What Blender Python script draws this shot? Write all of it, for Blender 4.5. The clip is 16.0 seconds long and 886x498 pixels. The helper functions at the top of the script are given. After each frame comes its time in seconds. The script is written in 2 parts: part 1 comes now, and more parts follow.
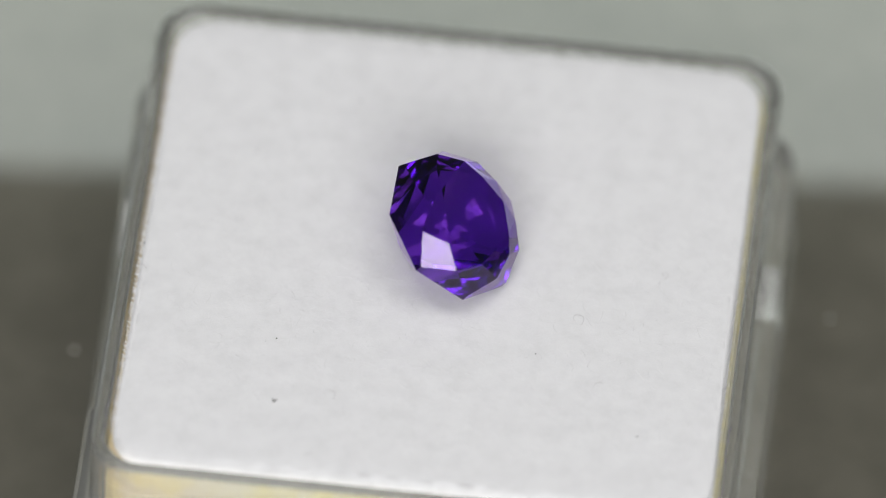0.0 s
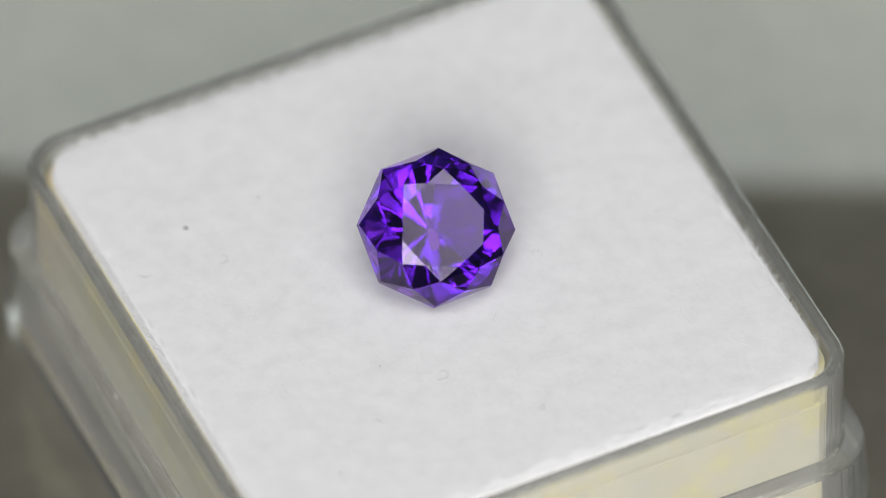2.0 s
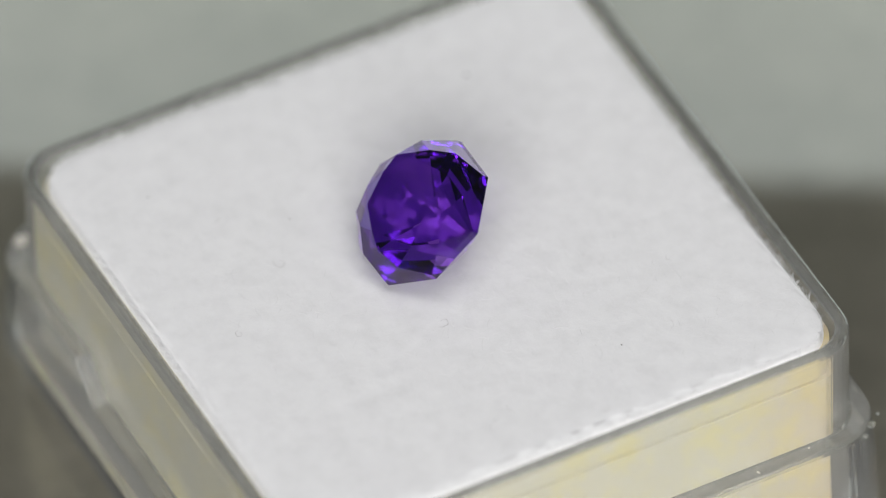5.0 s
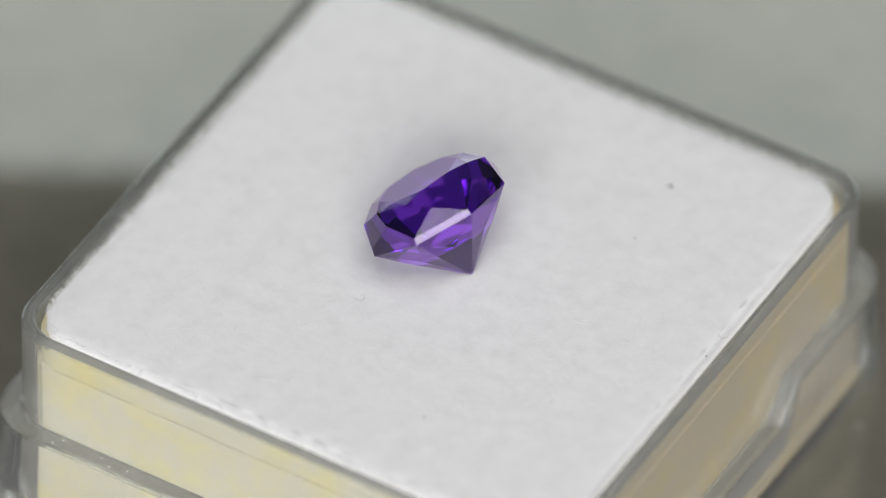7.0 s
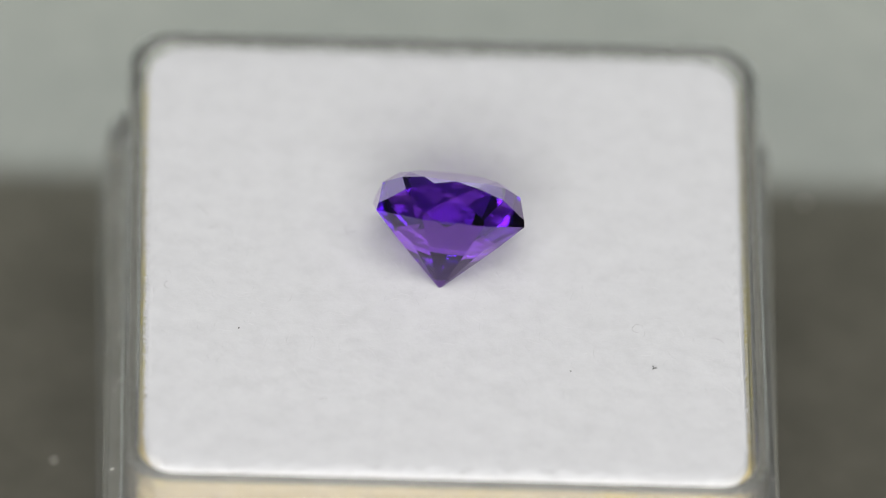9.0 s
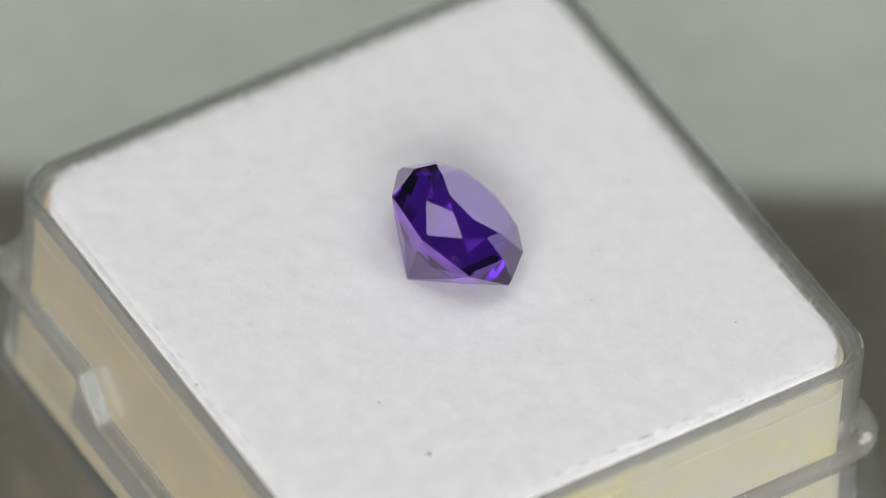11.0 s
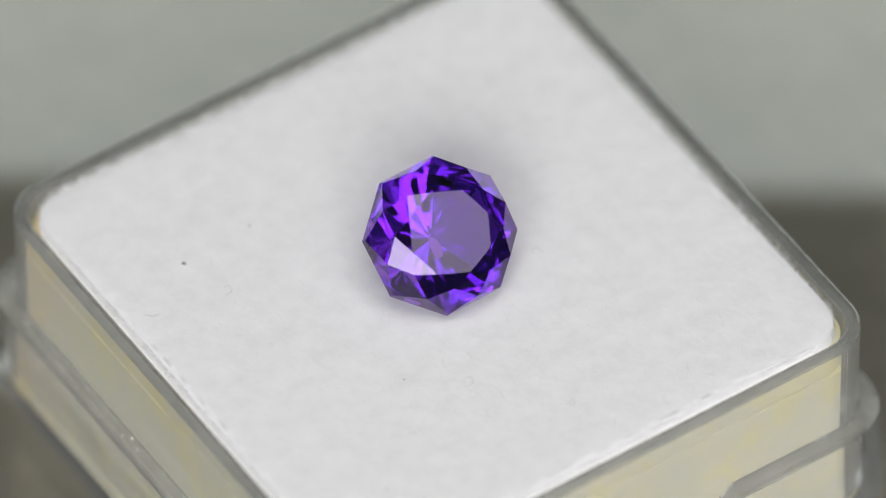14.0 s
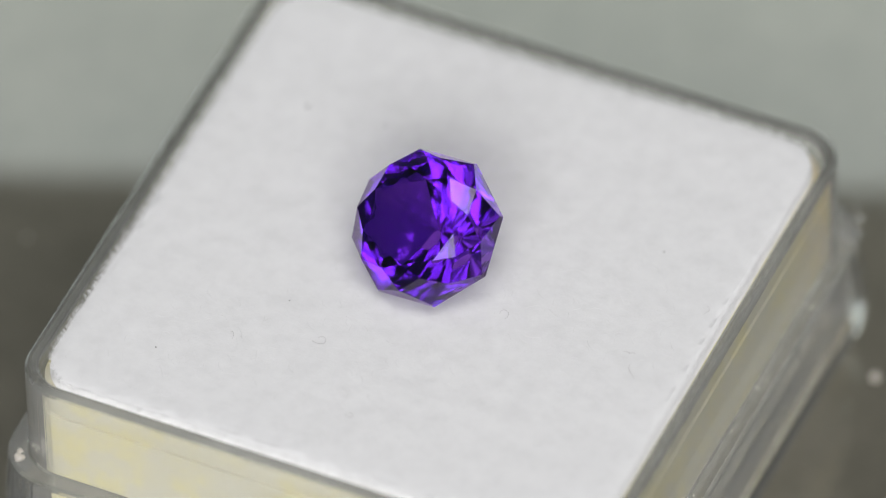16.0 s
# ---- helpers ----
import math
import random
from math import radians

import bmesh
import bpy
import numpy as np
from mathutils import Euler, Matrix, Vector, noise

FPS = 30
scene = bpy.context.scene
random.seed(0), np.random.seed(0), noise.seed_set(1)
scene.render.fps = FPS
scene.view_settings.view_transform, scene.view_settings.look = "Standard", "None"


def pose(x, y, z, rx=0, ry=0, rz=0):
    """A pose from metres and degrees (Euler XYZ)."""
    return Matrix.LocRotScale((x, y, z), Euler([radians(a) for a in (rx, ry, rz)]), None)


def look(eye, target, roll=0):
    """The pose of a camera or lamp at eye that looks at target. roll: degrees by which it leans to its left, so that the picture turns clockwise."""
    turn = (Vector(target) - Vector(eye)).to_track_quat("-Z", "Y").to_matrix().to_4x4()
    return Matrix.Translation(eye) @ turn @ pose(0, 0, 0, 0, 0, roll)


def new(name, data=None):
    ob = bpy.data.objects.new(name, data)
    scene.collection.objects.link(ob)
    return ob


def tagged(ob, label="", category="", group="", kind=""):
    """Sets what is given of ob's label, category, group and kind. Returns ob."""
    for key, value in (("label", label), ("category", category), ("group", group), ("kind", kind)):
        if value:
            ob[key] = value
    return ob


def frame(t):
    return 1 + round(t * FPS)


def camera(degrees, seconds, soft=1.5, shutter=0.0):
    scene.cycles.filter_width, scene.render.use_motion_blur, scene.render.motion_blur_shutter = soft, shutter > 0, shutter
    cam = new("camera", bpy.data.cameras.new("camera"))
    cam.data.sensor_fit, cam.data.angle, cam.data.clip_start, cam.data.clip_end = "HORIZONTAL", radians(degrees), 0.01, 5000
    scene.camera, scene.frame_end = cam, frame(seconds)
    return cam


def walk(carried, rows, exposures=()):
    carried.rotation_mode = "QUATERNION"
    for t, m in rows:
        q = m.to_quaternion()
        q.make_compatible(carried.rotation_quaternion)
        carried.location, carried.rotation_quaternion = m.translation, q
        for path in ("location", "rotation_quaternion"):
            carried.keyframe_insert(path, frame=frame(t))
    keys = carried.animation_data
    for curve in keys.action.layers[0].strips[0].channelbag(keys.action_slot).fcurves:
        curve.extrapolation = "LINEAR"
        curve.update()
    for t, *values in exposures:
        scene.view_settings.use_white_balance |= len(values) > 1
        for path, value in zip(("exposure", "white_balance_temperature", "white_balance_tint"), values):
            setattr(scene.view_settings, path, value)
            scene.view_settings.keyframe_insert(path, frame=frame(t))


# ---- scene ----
# camera: a long macro lens on a tripod that settles a little
cam = camera(3.718700697677159, 16.0, soft=1.0)
walk(cam, [
    (0.0, pose(0.0, -0.59588, 0.63715, 43.8245, -0.8364, 0.8653)),
    (1.5, pose(0.0, -0.59588, 0.63715, 43.8251, -0.8407, 0.8611)),
    (3.2, pose(0.0, -0.59588, 0.63715, 43.8295, -0.8455, 0.8565)),
    (5.5, pose(0.0, -0.59588, 0.63715, 43.8164, -0.8524, 0.8499)),
    (6.1, pose(0.0, -0.59588, 0.63715, 43.8167, -0.8504, 0.8518)),
    (6.6, pose(0.0, -0.59588, 0.63715, 43.8389, -0.8461, 0.8560)),
    (7.5, pose(0.0, -0.59588, 0.63715, 43.8359, -0.8477, 0.8544)),
    (9.1, pose(0.0, -0.59588, 0.63715, 43.8381, -0.8470, 0.8551)),
    (11.4, pose(0.0, -0.59588, 0.63715, 43.8548, -0.8409, 0.8609)),
    (12.5, pose(0.0, -0.59588, 0.63715, 43.8540, -0.8357, 0.8659)),
    (14.0, pose(0.0, -0.59588, 0.63715, 43.8583, -0.8368, 0.8649)),
    (16.0, pose(0.0, -0.59588, 0.63715, 43.8514, -0.8429, 0.8590)),
])
cam.data.dof.use_dof = True
cam.data.dof.focus_distance = 0.857
cam.data.dof.aperture_fstop = 14.0

# ---- light ----
world = bpy.data.worlds.new("world")
scene.world = world
world.use_nodes = True
wbg = world.node_tree.nodes["Background"]
wbg.inputs["Color"].default_value = (0.86, 0.95, 1.0, 1)
wbg.inputs["Strength"].default_value = 0.06


def softbox(name, eye, target, sx, sy, watts, color=(1, 1, 1)):
    lamp = bpy.data.lights.new(name, "AREA")
    lamp.shape, lamp.size, lamp.size_y = "RECTANGLE", sx, sy
    lamp.energy, lamp.color = watts, color
    ob = new(name, lamp)
    ob.matrix_basis = look(eye, target)
    return ob


# a soft light all round the lens, with a dark gap where the lens looks through
softbox("softbox_overhead", (0.03, -0.14, 0.575), (0, 0, 0.015), 0.40, 0.26, 1.14, (1.0, 0.985, 0.97))
softbox("softbox_front", (-0.02, -0.90, 0.555), (0, 0, 0.015), 0.80, 0.34, 6.75, (1.0, 0.985, 0.985))
softbox("softbox_left", (-0.234, -0.440, 0.433), (0, 0, 0.015), 0.26, 0.12, 0.34, (0.96, 0.98, 1.0))
softbox("softbox_right", (0.29, -0.30, 0.513), (0, 0, 0.015), 0.18, 0.22, 0.28, (1.0, 0.985, 0.97))

# ---- materials ----


def material(name):
    m = bpy.data.materials.new(name)
    m.use_nodes = True
    t = m.node_tree
    return m, t, t.nodes["Principled BSDF"]


def node(t, kind, **values):
    n = t.nodes.new(kind)
    for k, v in values.items():
        n.inputs[k.replace("_", " ")].default_value = v
    return n


def noise_node(t, scale, detail=4.0, rough=0.6, dims=None):
    n = node(t, "ShaderNodeTexNoise", Scale=scale, Detail=detail, Roughness=rough)
    co = t.nodes.new("ShaderNodeTexCoord")
    t.links.new(co.outputs["Object"], n.inputs["Vector"])
    return n


def ramp(t, source, stops):
    r = t.nodes.new("ShaderNodeValToRGB")
    el = r.color_ramp.elements
    while len(el) < len(stops):
        el.new(0.5)
    for e, (p, c) in zip(el, stops):
        e.position, e.color = p, (*c, 1)
    t.links.new(source, r.inputs["Fac"])
    return r


def bump(t, bsdf, source, strength, distance):
    b = node(t, "ShaderNodeBump", Strength=strength, Distance=distance)
    t.links.new(source, b.inputs["Height"])
    t.links.new(b.outputs["Normal"], bsdf.inputs["Normal"])
    return b


def fleece_material():
    m, t, b = material("white_fleece")
    n1 = noise_node(t, 1100.0, 6.0, 0.72)
    n2 = noise_node(t, 650.0, 4.0, 0.65)
    r = ramp(t, n2.outputs["Fac"], [(0.33, (0.845, 0.845, 0.852)), (0.5, (0.880, 0.880, 0.888)), (0.68, (0.905, 0.906, 0.913))])
    t.links.new(r.outputs["Color"], b.inputs["Base Color"])
    b.inputs["Roughness"].default_value = 1.0
    b.inputs["Specular IOR Level"].default_value = 0.05
    b.inputs["Sheen Weight"].default_value = 0.15
    bump(t, b, n1.outputs["Fac"], 0.30, 0.00012)
    return m


def foam_material():
    m, t, b = material("yellowed_foam")
    n1 = noise_node(t, 190.0, 7.0, 0.74)
    n2 = noise_node(t, 1400.0, 3.0, 0.7)
    r = ramp(t, n1.outputs["Fac"], [(0.34, (0.48, 0.465, 0.385)), (0.50, (0.50, 0.475, 0.355)), (0.58, (0.53, 0.49, 0.29)), (0.70, (0.54, 0.48, 0.21))])
    fl = ramp(t, n2.outputs["Fac"], [(0.66, (0.0, 0.0, 0.0)), (0.76, (1.0, 1.0, 1.0))])
    mx = t.nodes.new("ShaderNodeMix")
    mx.data_type = "RGBA"
    t.links.new(fl.outputs["Color"], mx.inputs[0])
    t.links.new(r.outputs["Color"], mx.inputs[6])
    mx.inputs[7].default_value = (0.66, 0.63, 0.54, 1)
    co = t.nodes.new("ShaderNodeTexCoord")
    xyz = t.nodes.new("ShaderNodeSeparateXYZ")
    t.links.new(co.outputs["Object"], xyz.inputs["Vector"])
    aged = t.nodes.new("ShaderNodeMapRange")
    aged.inputs["From Min"].default_value, aged.inputs["From Max"].default_value = 0.010, 0.021
    aged.inputs["To Max"].default_value = 0.8
    t.links.new(xyz.outputs["Y"], aged.inputs["Value"])
    am = t.nodes.new("ShaderNodeMix")
    am.data_type = "RGBA"
    am.blend_type = "MULTIPLY"
    t.links.new(aged.outputs["Result"], am.inputs[0])
    t.links.new(mx.outputs[2], am.inputs[6])
    am.inputs[7].default_value = (1.0, 0.82, 0.66, 1)
    t.links.new(am.outputs[2], b.inputs["Base Color"])
    b.inputs["Roughness"].default_value = 0.9
    bump(t, b, n2.outputs["Fac"], 0.4, 0.0002)
    return m


def acrylic_material():
    m, t, b = material("clear_acrylic")
    b.inputs["Base Color"].default_value = (0.955, 0.96, 0.945, 1)
    b.inputs["Transmission Weight"].default_value = 0.90
    b.inputs["IOR"].default_value = 1.49
    n = noise_node(t, 500.0, 6.0, 0.75)
    r = ramp(t, n.outputs["Fac"], [(0.45, (0.03, 0.03, 0.03)), (0.8, (0.22, 0.22, 0.22))])
    t.links.new(r.outputs["Color"], b.inputs["Roughness"])
    w = noise_node(t, 60.0, 2.0)
    bump(t, b, w.outputs["Fac"], 0.12, 0.0005)
    return m


def frosted_material():
    m, t, b = material("worn_acrylic")
    n = noise_node(t, 420.0, 5.0, 0.7)
    r = ramp(t, n.outputs["Fac"], [(0.35, (0.74, 0.75, 0.69)), (0.65, (0.92, 0.93, 0.88))])
    t.links.new(r.outputs["Color"], b.inputs["Base Color"])
    b.inputs["Transmission Weight"].default_value = 0.90
    b.inputs["IOR"].default_value = 1.49
    b.inputs["Roughness"].default_value = 0.15
    bump(t, b, n.outputs["Fac"], 0.3, 0.0001)
    return m


def amethyst_material():
    """Violet glass: each surface that light crosses or bounces off inside deepens the violet; the polish adds a colourless gloss."""
    m, t, b = material("amethyst")
    t.nodes.remove(b)
    body = node(t, "ShaderNodeBsdfGlass", Color=(0.48, 0.245, 0.76, 1), Roughness=0.0, IOR=1.55)
    polish = node(t, "ShaderNodeBsdfGlossy", Color=(1, 1, 1, 1), Roughness=0.0)
    mix = t.nodes.new("ShaderNodeMixShader")
    rim = node(t, "ShaderNodeLayerWeight", Blend=0.5)
    steep = t.nodes.new("ShaderNodeMath")
    steep.operation = "POWER"
    steep.inputs[1].default_value = 5.0
    t.links.new(rim.outputs["Facing"], steep.inputs[0])
    gloss = t.nodes.new("ShaderNodeMath")
    gloss.operation = "MULTIPLY_ADD"
    gloss.inputs[1].default_value, gloss.inputs[2].default_value = 0.9, 0.05
    t.links.new(steep.outputs["Value"], gloss.inputs[0])
    t.links.new(gloss.outputs["Value"], mix.inputs[0])
    t.links.new(body.outputs["BSDF"], mix.inputs[1])
    t.links.new(polish.outputs["BSDF"], mix.inputs[2])
    t.links.new(mix.outputs["Shader"], t.nodes["Material Output"].inputs["Surface"])
    return m


def platter_material():
    m, t, b = material("dark_platter")
    n1 = noise_node(t, 160.0, 4.0, 0.6)
    n2 = noise_node(t, 2200.0, 3.0, 0.6)
    r = ramp(t, n1.outputs["Fac"], [(0.35, (0.118, 0.111, 0.086)), (0.65, (0.146, 0.137, 0.108))])
    t.links.new(r.outputs["Color"], b.inputs["Base Color"])
    b.inputs["Roughness"].default_value = 0.06
    b.inputs["IOR"].default_value = 2.4
    bump(t, b, n2.outputs["Fac"], 0.05, 0.0001)
    return m


def plain(name, color, rough=0.7, glow=0.0):
    m, t, b = material(name)
    n = noise_node(t, 70.0, 4.0)
    lo = tuple(c * 0.92 for c in color)
    r = ramp(t, n.outputs["Fac"], [(0.35, lo), (0.65, color)])
    t.links.new(r.outputs["Color"], b.inputs["Base Color"])
    b.inputs["Roughness"].default_value = rough
    if glow:
        b.inputs["Emission Color"].default_value = (*color, 1)
        b.inputs["Emission Strength"].default_value = glow
    return m


FLEECE, FOAM, ACRYLIC, AMETHYST = fleece_material(), foam_material(), acrylic_material(), amethyst_material()
FROSTED = frosted_material()
PLATTER = platter_material()
LINT = plain("grey_lint", (0.46, 0.45, 0.45), 0.9)
DUST = plain("dark_dust", (0.05, 0.045, 0.045), 0.9)
PALE = plain("pale_dust", (0.62, 0.58, 0.52), 0.9)
FUZZ = plain("white_fuzz", (0.90, 0.90, 0.905), 1.0)
PANEL = plain("lit_diffuser", (0.90, 1.0, 0.96), 0.6, 0.64)
HOUSING = plain("grey_housing", (0.12, 0.12, 0.12), 0.5)
TABLE = plain("grey_tabletop", (0.10, 0.095, 0.085), 0.6)

# ---- shapes ----
PAD_TOP = 0.0155      # height of the white pad over the platter
LEDGE = 0.0082        # height of the ledge round the tray
HALF = 0.0201         # half width of the upper lip
BASE = HALF + 0.0012
WALL = 0.0009
LIP_TOP = PAD_TOP + 0.0002
TURN0 = 84.88            # turn of the tray at the start, degrees
SPEED = -29.289            # degrees a second
OFFSET = (-0.00006, -0.00044)
LEAN = (-0.0197, 0.0330)  # the box leans a little on the platter: rise along x and y


def part(name, bm, mat, parent=None, label=""):
    bm.normal_update()
    me = bpy.data.meshes.new(name)
    bm.to_mesh(me)
    bm.free()
    me.materials.append(mat)
    ob = new(name, me)
    if parent:
        ob.parent = parent
    return tagged(ob, label)


NOTCH_IN, NOTCH_OUT, NOTCH_DROP = 0.0065, 0.0089, 0.0024


def ring(half, radius, steps=8):
    """Points of a rounded square, counter-clockwise, with four more on the two notched sides."""
    pts = []
    for k in range(4):
        cx = (half - radius) * (1, -1, -1, 1)[k]
        cy = (half - radius) * (1, 1, -1, -1)[k]
        for i in range(steps + 1):
            a = math.pi / 2 * (k + i / steps)
            pts.append((cx + radius * math.cos(a), cy + radius * math.sin(a)))
        if k in (0, 2):
            d = 1 if k == 0 else -1
            pts += [(d * x, d * half) for x in (NOTCH_OUT, NOTCH_IN, -NOTCH_IN, -NOTCH_OUT)]
    return pts


def notched(pts, z):
    """The loop at height z that drops into the notches."""
    top = max(y for x, y in pts)
    return [(x, y, z - (NOTCH_DROP if abs(y) > top - 1e-6 and abs(x) < NOTCH_IN + 1e-6 else 0)) for x, y in pts]


def loft(loops, close_ends=True, wrap=False):
    """A skin over loops of equal length; each is a list of 3D points."""
    bm = bmesh.new()
    rows = [[bm.verts.new(p) for p in lp] for lp in loops]
    pairs = list(zip(rows, rows[1:])) + ([(rows[-1], rows[0])] if wrap else [])
    for a, b in pairs:
        n = len(a)
        for i in range(n):
            bm.faces.new((a[i], a[(i + 1) % n], b[(i + 1) % n], b[i]))
    if close_ends and not wrap:
        bm.faces.new(rows[0][::-1])
        bm.faces.new(rows[-1])
    bmesh.ops.recalc_face_normals(bm, faces=bm.faces)
    return bm


def at(pts, z):
    return [(x, y, z) for x, y in pts]


# ---- setting ----


def build_setting():
    bm = bmesh.new()
    bmesh.ops.create_cube(bm, size=1)
    bmesh.ops.scale(bm, vec=(3.0, 3.0, 0.03), verts=bm.verts)
    bmesh.ops.translate(bm, vec=(0, 0, -0.030), verts=bm.verts)
    tagged(part("ground", bm, TABLE), "dark grey tabletop under the turntable", kind="structure")


def turned(prof, n=128):
    return loft([[(r * math.cos(2 * math.pi * i / n), r * math.sin(2 * math.pi * i / n), z) for i in range(n)] for r, z in prof])


def blob(bm, x, y, z, r, seed):
    """A small irregular grain."""
    got = bmesh.ops.create_icosphere(bm, subdivisions=2, radius=r)
    for v in got["verts"]:
        v.co *= 1 + 0.45 * noise.noise(v.co * (1.1 / r) + Vector((seed * 3.1, seed, 0)))
        v.co.z *= 0.6
        v.co += Vector((x, y, z))


def build_platter():
    table = new("turntable")
    part("platter", turned([(0.0600, -0.0110), (0.0600, -0.0012), (0.0597, -0.0004), (0.0590, 0.0)]), PLATTER, table)
    part("foot", turned([(0.0520, -0.0150), (0.0520, -0.0111)]), HOUSING, table, "black foot ring")
    for k, (x, y, r) in enumerate([(-0.0152, 0.0246, 0.00034), (0.00025, 0.0244, 0.00016), (-0.0235, 0.0070, 0.00017), (0.0251, 0.0112, 0.00012), (0.0190, -0.0260, 0.00014), (-0.0080, -0.0310, 0.00012)]):
        bm = bmesh.new()
        blob(bm, x, y, r * 0.4, r, k + 1)
        part("speck", bm, PALE, table, "pale dust speck")
    return tagged(table, "dark grey satin turntable platter with a few specks", "turntable")


def box_part(name, size, centre, mat, parent, label=""):
    bm = bmesh.new()
    bmesh.ops.create_cube(bm, size=1)
    bmesh.ops.scale(bm, vec=size, verts=bm.verts)
    bmesh.ops.bevel(bm, geom=bm.edges[:], offset=min(size) * 0.15, segments=1, affect="EDGES")
    bmesh.ops.translate(bm, vec=centre, verts=bm.verts)
    return part(name, bm, mat, parent, label)


def build_mirrored_panel():
    # unseen panel, added so that the platter mirrors a pale band at the back
    body = new("mirrored_panel")
    top, low = 0.0236, 0.0010
    mid, tall = (top + low) / 2, top - low
    box_part("diffuser", (0.200, 0.002, tall), (0, 0, mid), PANEL, body, "glowing white diffuser")
    box_part("housing", (0.206, 0.005, tall), (0, 0.0036, mid), HOUSING, body)
    for side in (-1, 1):
        box_part("stand", (0.010, 0.010, top + 0.015), (side * 0.108, 0.0030, (top - 0.015) / 2), HOUSING, body)
    body.location = (0, 0.0470, -0.0010)
    tagged(body, "low glowing panel added out of view behind the turntable, mirrored in its platter", "lamp")


# ---- tray ----


def worn(ob):
    """Upward faces, scuffed by the lid, get the frosted finish; daylight passes the clear walls."""
    ob.data.materials.append(FROSTED)
    for f in ob.data.polygons:
        if f.normal.z > 0.25 and f.center.z > 0.003:
            f.material_index = 1
    ob.visible_shadow = False
    return ob


def build_tray():
    tray = new("display_box")
    # lip: upright clear wall with rounded top edge
    zt, zl = LIP_TOP, LEDGE
    o, i = HALF, HALF - WALL
    ro, ri = 0.0030, 0.0022
    b = BASE
    # half-round top edge from the outer face over to the inner one
    lip = []
    for k in range(7):
        a = math.pi * k / 6
        inset = WALL / 2 * (1 - math.cos(a))
        lip.append(at(ring(o - inset, ro + (ri - ro) * k / 6), zt - 0.00040 * (1 - math.sin(a))))
    shell = loft([
        at(ring(b - 0.0004, 0.0032), 0.0), at(ring(b + 0.0003, 0.0036), 0.0009), at(ring(b + 0.0004, 0.0038), 0.0018), at(ring(b + 0.0003, 0.0038), 0.0042),
        notched(ring(b, 0.0036), zl - 0.0003), notched(ring(b - 0.00008, 0.0035), zl - 0.00008), notched(ring(b - 0.0003, 0.0034), zl),
        notched(ring(o + 0.00012, ro), zl), notched(ring(o, ro), zl + 0.00012),
        *lip,
        at(ring(i, ri), 0.0014), at(ring(i - 0.0006, ri), 0.0010)])
    worn(part("shell", shell, ACRYLIC, tray, "clear acrylic shell with a notched ledge"))
    bm = bmesh.new()
    blob(bm, -0.0199, -0.0197, zl + 0.0001, 0.00035, 3)
    blob(bm, -0.0201, -0.0192, zl + 0.0001, 0.00022, 5)
    part("chip", bm, PALE, tray, "whitish chip on the ledge corner")
    # brittle clear splinters at the opposite corner
    for k, (x, y, z, r) in enumerate([(0.0206, 0.0202, 0.0002, 0.00030), (0.0209, 0.0196, -0.0003, 0.00022), (0.0201, 0.0209, 0.0004, 0.00016)]):
        bm = bmesh.new()
        blob(bm, x, y, zl + z, r, k + 21)
        part("splinter", bm, FROSTED, tray, "clear splinter at the corner")
    rnd = random.Random(11)
    for k in range(26):
        d, u = rnd.choice((-1, 1)), rnd.uniform(-0.0165, 0.0165)
        r = rnd.uniform(0.00003, 0.00008)
        w = d * (o + rnd.uniform(0.0002, 0.0008))
        bm = bmesh.new()
        blob(bm, w, u, zl + r * 0.4, r, k)
        part("grit", bm, PALE, tray, "pale grit grain")
    return tagged(tray, "clear square acrylic gem box without its lid, worn edges", "box")


def strand(bm, p, heading, length, width, bend, lift):
    """A thin bent fibre of four flat segments."""
    rows = []
    x, y, z = p
    for k in range(5):
        a = heading + bend * k / 4
        nx, ny = -math.sin(a) * width / 2, math.cos(a) * width / 2
        rows.append((bm.verts.new((x + nx, y + ny, z)), bm.verts.new((x - nx, y - ny, z + width * 0.6))))
        x, y, z = x + math.cos(a) * length / 4, y + math.sin(a) * length / 4, z + lift * length / 4
    for (a, b), (c, d) in zip(rows, rows[1:]):
        bm.faces.new((a, b, d, c))


def fuzz(pad, hh, r):
    rnd = random.Random(5)
    bm = bmesh.new()
    for k in range(1100):
        x, y = rnd.uniform(-hh + 0.0006, hh - 0.0006), rnd.uniform(-hh + 0.0006, hh - 0.0006)
        if math.hypot(max(abs(x) - (hh - r), 0), max(abs(y) - (hh - r), 0)) > r - 0.0005:
            continue
        strand(bm, (x, y, PAD_TOP + 0.00003), rnd.uniform(0, 6.28), rnd.uniform(0.0003, 0.0010), 0.000015, rnd.uniform(-2.0, 2.0), rnd.uniform(0.0, 0.05))
    edge = ring(hh - 0.00015, r, 24)
    ends = list(zip(edge, edge[1:] + edge[:1]))
    spans = [math.hypot(p[0] - q[0], p[1] - q[1]) for p, q in ends]
    for k in range(7000):
        a, b = rnd.choices(ends, spans)[0]
        f = rnd.random()
        x, y = a[0] + (b[0] - a[0]) * f, a[1] + (b[1] - a[1]) * f
        out = math.atan2(b[1] - a[1], b[0] - a[0]) - math.pi / 2
        strand(bm, (x, y, PAD_TOP - rnd.uniform(0.0001, 0.0006)), out + rnd.uniform(-1.1, 1.1), rnd.uniform(0.00015, 0.00050), 0.000022, rnd.uniform(-1.0, 1.0), rnd.uniform(0.1, 1.0))
    tagged(part("fuzz", bm, FUZZ, pad, "fine loose white fibres"), kind="stuff")


def pad_z(x, y):
    return PAD_TOP + 0.0002 + (x - OFFSET[0]) * LEAN[0] + (y - OFFSET[1]) * LEAN[1]


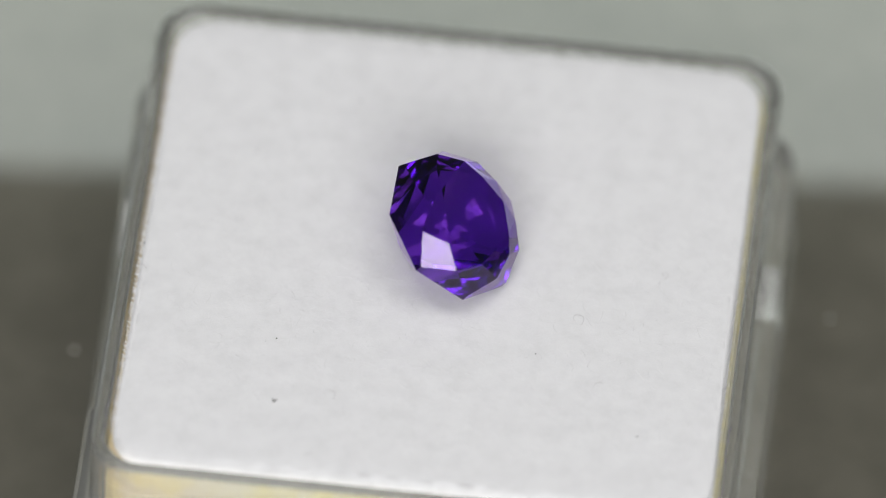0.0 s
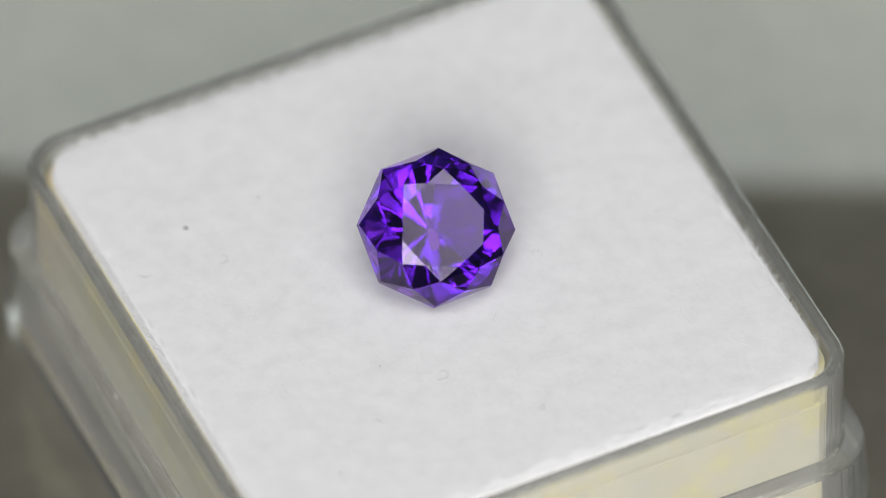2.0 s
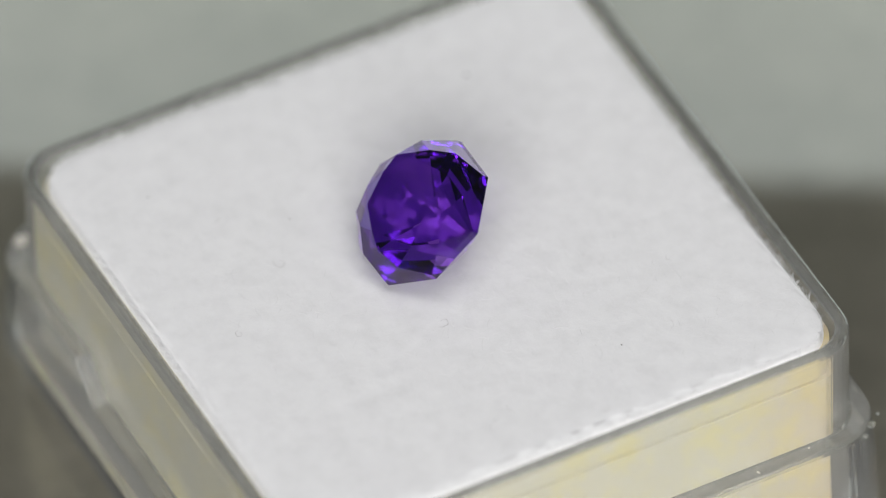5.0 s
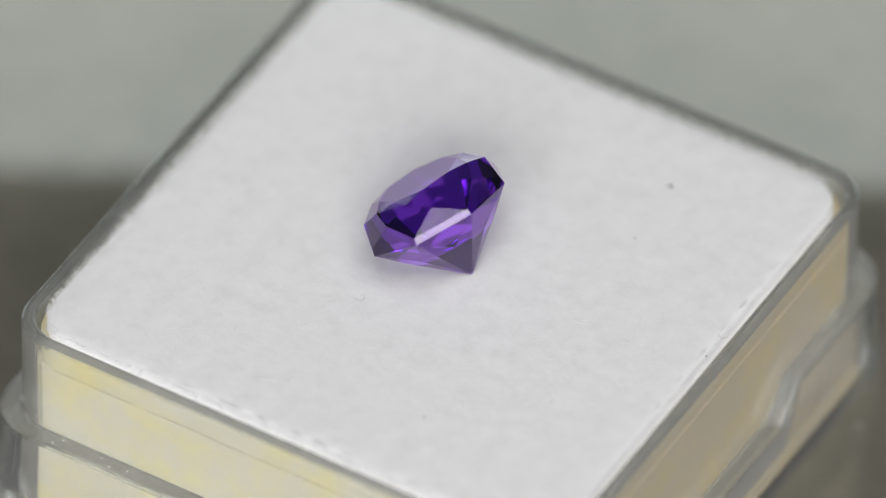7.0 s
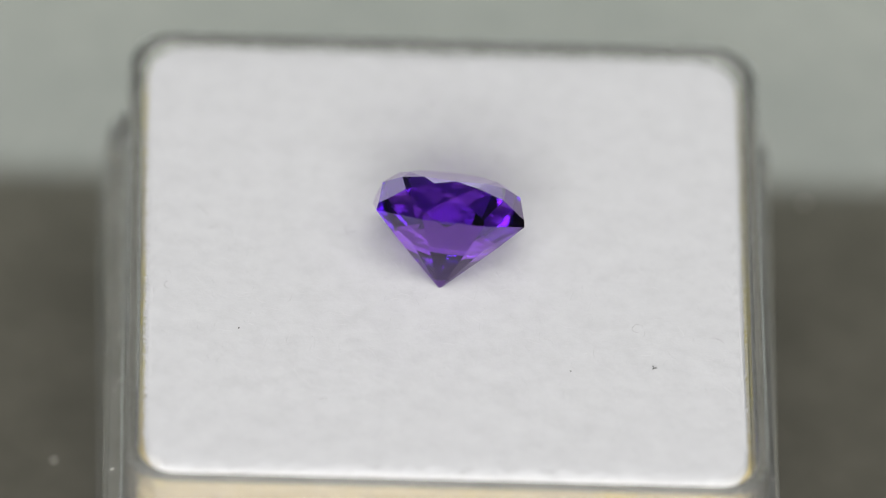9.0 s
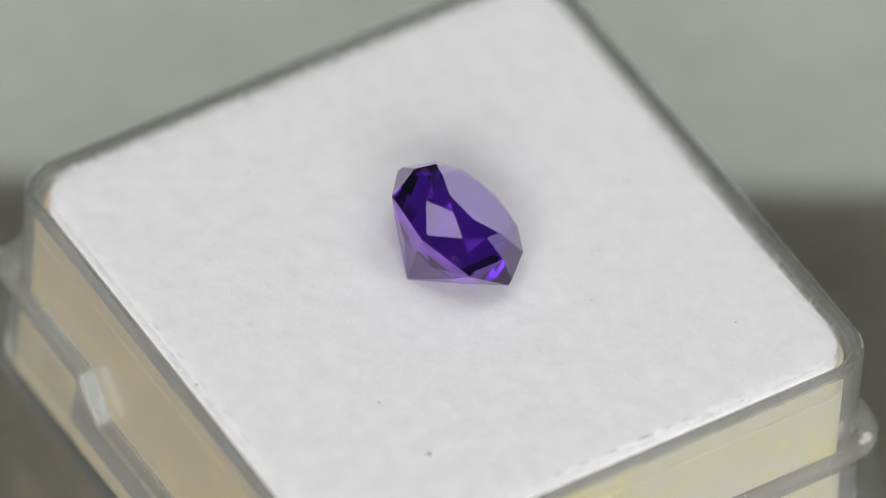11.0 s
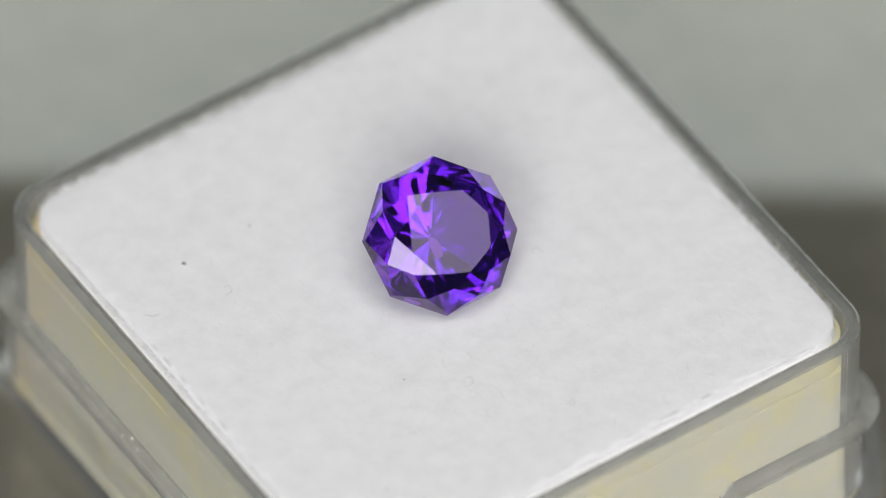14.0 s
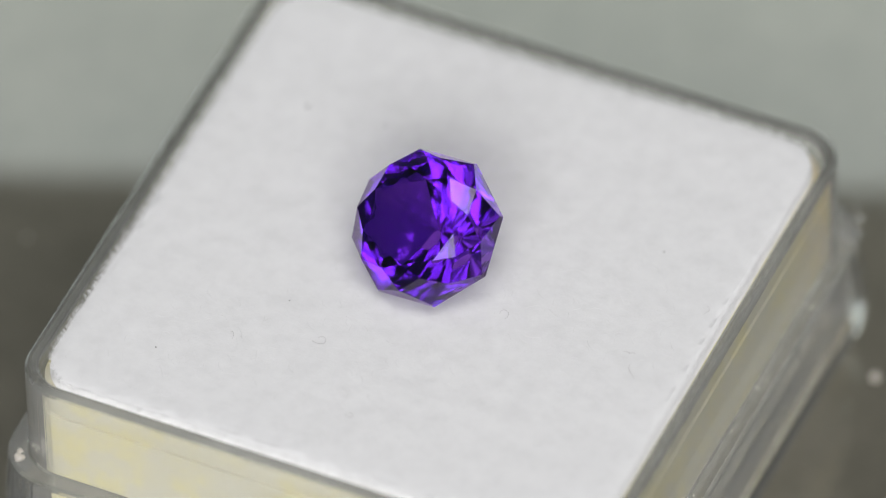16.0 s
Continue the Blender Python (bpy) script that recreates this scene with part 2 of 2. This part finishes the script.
LINTS = [  # place on the platter, length, heading, bend
    (0.0088, -0.0054, 0.0019, 0.9, 5.2), (-0.0186, -0.0019, 0.0012, 2.0, 3.5), (0.0140, -0.0013, 0.0013, 0.3, 5.9),
    (0.0033, 0.0055, 0.0014, 2.6, 4.4), (0.0045, 0.0142, 0.0013, 0.2, 1.0), (0.0036, 0.0135, 0.0008, 1.4, 0.8),
    (-0.0066, -0.0123, 0.0015, 1.1, 4.2), (-0.0084, -0.0172, 0.0010, 0.5, 1.4), (-0.0010, 0.0172, 0.0009, 2.2, 2.5),
    (0.0103, -0.0102, 0.0008, 2.9, 1.9), (-0.0120, 0.0081, 0.0007, 0.8, 2.2)]
GRAINS = [(-0.01029, -0.0126, 0.00011, 1), (-0.01025, -0.00734, 0.00006, 0), (0.0124, -0.0145, 0.00006, 0), (-0.0188, 0.0003, 0.00007, 0),
          (-0.00535, 0.0131, 0.00006, 0), (0.0060, -0.0079, 0.00005, 0)]


def build_lint():
    made = []
    for x, y, length, heading, bend in LINTS:
        bm = bmesh.new()
        strand_tube(bm, (x, y, pad_z(x, y) + 0.00007), heading, length, 0.0000105, bend)
        made.append(tagged(part("lint_fibre", bm, LINT), "thin grey curled lint fibre on the white pad", "lint", "lint on the pad"))
    for k, (x, y, r, big) in enumerate(GRAINS):
        bm = bmesh.new()
        if big:
            for turn, reach in ((0.4, 0.00022), (2.3, 0.00018), (4.3, 0.00016)):
                strand_tube(bm, (x, y, pad_z(x, y) + 0.00004), turn, reach, 0.000035, 0.5, 5)
        else:
            blob(bm, x, y, pad_z(x, y) + r * 0.3, r * 0.8, k + 9)
        made.append(tagged(part("dust_grain", bm, DUST), "dark forked dust speck on the white pad" if big else "tiny dark dust grain on the white pad", "dust", "dust on the pad"))
    return made


def strand_tube(bm, p, heading, length, radius, bend, n=12):
    x, y, z = p
    loops = []
    for k in range(n + 1):
        a = heading + bend * (k / n) ** 1.4
        w = radius * (0.6 + 0.4 * math.sin(math.pi * k / n))
        loops.append([bm.verts.new((x - math.sin(a) * w * math.cos(q), y + math.cos(a) * w * math.cos(q), z + w * math.sin(q))) for q in (0.5, 2.07, 3.64, 5.21)])
        x, y, z = x + math.cos(a) * length / n, y + math.sin(a) * length / n, z + 0.00004 * math.sin(k * 1.1)
    for a, b in zip(loops, loops[1:]):
        for i in range(4):
            bm.faces.new((a[i], a[(i + 1) % 4], b[(i + 1) % 4], b[i]))
    bm.faces.new(loops[0][::-1])
    bm.faces.new(loops[-1])


def build_pad():
    pad = new("pad")
    h = HALF - WALL - 0.00006
    foam = loft([at(ring(h, 0.0021), 0.0011), at(ring(h, 0.0021), PAD_TOP - 0.00245)])
    part("foam_block", foam, FOAM, pad, "yellowed foam block")
    inner = h - 0.00012
    foam = loft([at(ring(inner, 0.0024), PAD_TOP - 0.00233), at(ring(inner, 0.0024), PAD_TOP - 0.0010)])
    part("foam_layer", foam, FOAM, pad, "thin foam layer under the cover")
    n = 120
    bm = bmesh.new()
    r = 0.0026
    hh = h - 0.0004
    vs = {}
    for a in range(n + 1):
        for c in range(n + 1):
            x, y = (2 * a / n - 1) * hh, (2 * c / n - 1) * hh
            dx, dy = max(abs(x) - (hh - r), 0), max(abs(y) - (hh - r), 0)
            d = math.hypot(dx, dy)
            if d > r:
                x = math.copysign(hh - r + dx * r / d, x)
                y = math.copysign(hh - r + dy * r / d, y)
            e = hh - max(abs(x), abs(y))
            if d > 0 and dx > 0 and dy > 0:
                e = max(r - d, 0)
            z = PAD_TOP - 0.00013 * math.exp(-e / 0.00035)
            z += 0.000035 * noise.noise((x * 900, y * 900, 1.0)) + 0.00003 * noise.noise((x * 260, y * 260, 4.0))
            vs[a, c] = bm.verts.new((x, y, z))
    for a in range(n):
        for c in range(n):
            bm.faces.new((vs[a, c], vs[a + 1, c], vs[a + 1, c + 1], vs[a, c + 1]))
    rim = [vs[a, 0] for a in range(n)] + [vs[n, c] for c in range(n)] + [vs[a, n] for a in range(n, 0, -1)] + [vs[0, c] for c in range(n, 0, -1)]
    low = [bm.verts.new((v.co.x * 1.004, v.co.y * 1.004, PAD_TOP - 0.0010)) for v in rim]
    for k in range(len(rim)):
        j = (k + 1) % len(rim)
        if (rim[k].co - rim[j].co).length > 1e-7:
            bm.faces.new((rim[j], rim[k], low[k], low[j]))
    bmesh.ops.recalc_face_normals(bm, faces=bm.faces)
    for f in bm.faces:
        f.smooth = True
    part("fleece_cover", bm, FLEECE, pad, "white fleece cover")
    fuzz(pad, hh, r)
    return tagged(pad, "white fleece covered foam pad filling the box", "pad")


# ---- gem ----
GEM_R = 0.00508
GEM_C = (0.00066, -0.00069, 0.00389)
GEM_N = Vector((0.6316,-0.1733,0.7557))
GEM_X = Vector((-0.7558,-0.3546,0.5504))


def build_gem():
    bm = bmesh.new()

    def circle(r, z, half, n=8):
        for k in range(n):
            a = 2 * math.pi * (k + half) / n
            bm.verts.new((r * math.cos(a), r * math.sin(a), z))

    circle(0.55, 0.432, 0.5)      # table
    circle(0.70, 0.386, 0.0)      # star points
    circle(0.86, 0.270, 0.5)      # dips between the corners
    circle(0.985, 0.035, 0.0)     # upper corners
    circle(1.0, -0.050, 0.0)      # lower corners
    circle(0.70, -0.345, 0.0)     # pavilion breaks
    circle(0.64, -0.385, 0.5)
    bm.verts.new((0, 0, -0.97))   # culet
    bmesh.ops.convex_hull(bm, input=bm.verts)
    bmesh.ops.dissolve_limit(bm, angle_limit=0.02, verts=bm.verts, edges=bm.edges)
    bmesh.ops.recalc_face_normals(bm, faces=bm.faces)
    bm.normal_update()
    n = GEM_N.normalized()
    x = (GEM_X - n * GEM_X.dot(n)).normalized()
    m = Matrix((x, n.cross(x), n)).transposed().to_4x4()
    m.translation = Vector(GEM_C) + Vector((0, 0, PAD_TOP))
    m = m @ Matrix.Scale(GEM_R, 4)

    def region(f):
        if f.normal.z > 0.98:
            return "table"
        if f.normal.z > 0.2:
            return "crown"
        return "girdle" if f.normal.z > -0.35 else "pavilion"

    stone = new("gemstone")
    for name, words in (("table", "flat octagonal table facet"), ("crown", "crown of kite and star facets"),
                        ("girdle", "faceted girdle"), ("pavilion", "pointed pavilion facets")):
        piece = bm.copy()
        drop = [f for f in piece.faces if region(f) != name]
        bmesh.ops.delete(piece, geom=drop, context="FACES")
        bmesh.ops.transform(piece, matrix=m, verts=piece.verts)
        if piece.faces:
            part(name, piece, AMETHYST, stone, words)
        else:
            piece.free()
    bm.free()
    return tagged(stone, "deep violet faceted octagonal amethyst lying tilted on the pad", "gemstone")


build_setting()
platter = build_platter()
build_mirrored_panel()
tray = build_tray()
pad = build_pad()
gem = build_gem()
lints = build_lint()


PLATTER_Z = -0.0010
# how the box sits on the platter
SEAT = pose(OFFSET[0], OFFSET[1], PAD_TOP + 0.0002, math.degrees(LEAN[1]), -math.degrees(LEAN[0]), 0) @ pose(0, 0, 0, 0, 0, TURN0) @ pose(0, 0, -PAD_TOP)


def motions():
    times = [0.5 * i for i in range(33)]
    for thing in (platter, pad, gem, tray, *lints):
        rows = []
        for t in times:
            a = SPEED * t
            m = pose(0, 0, PLATTER_Z if thing is platter else 0, 0, 0, a)
            if thing in (pad, tray):
                m = m @ SEAT
            rows.append((t, m))
        walk(thing, rows)


motions()
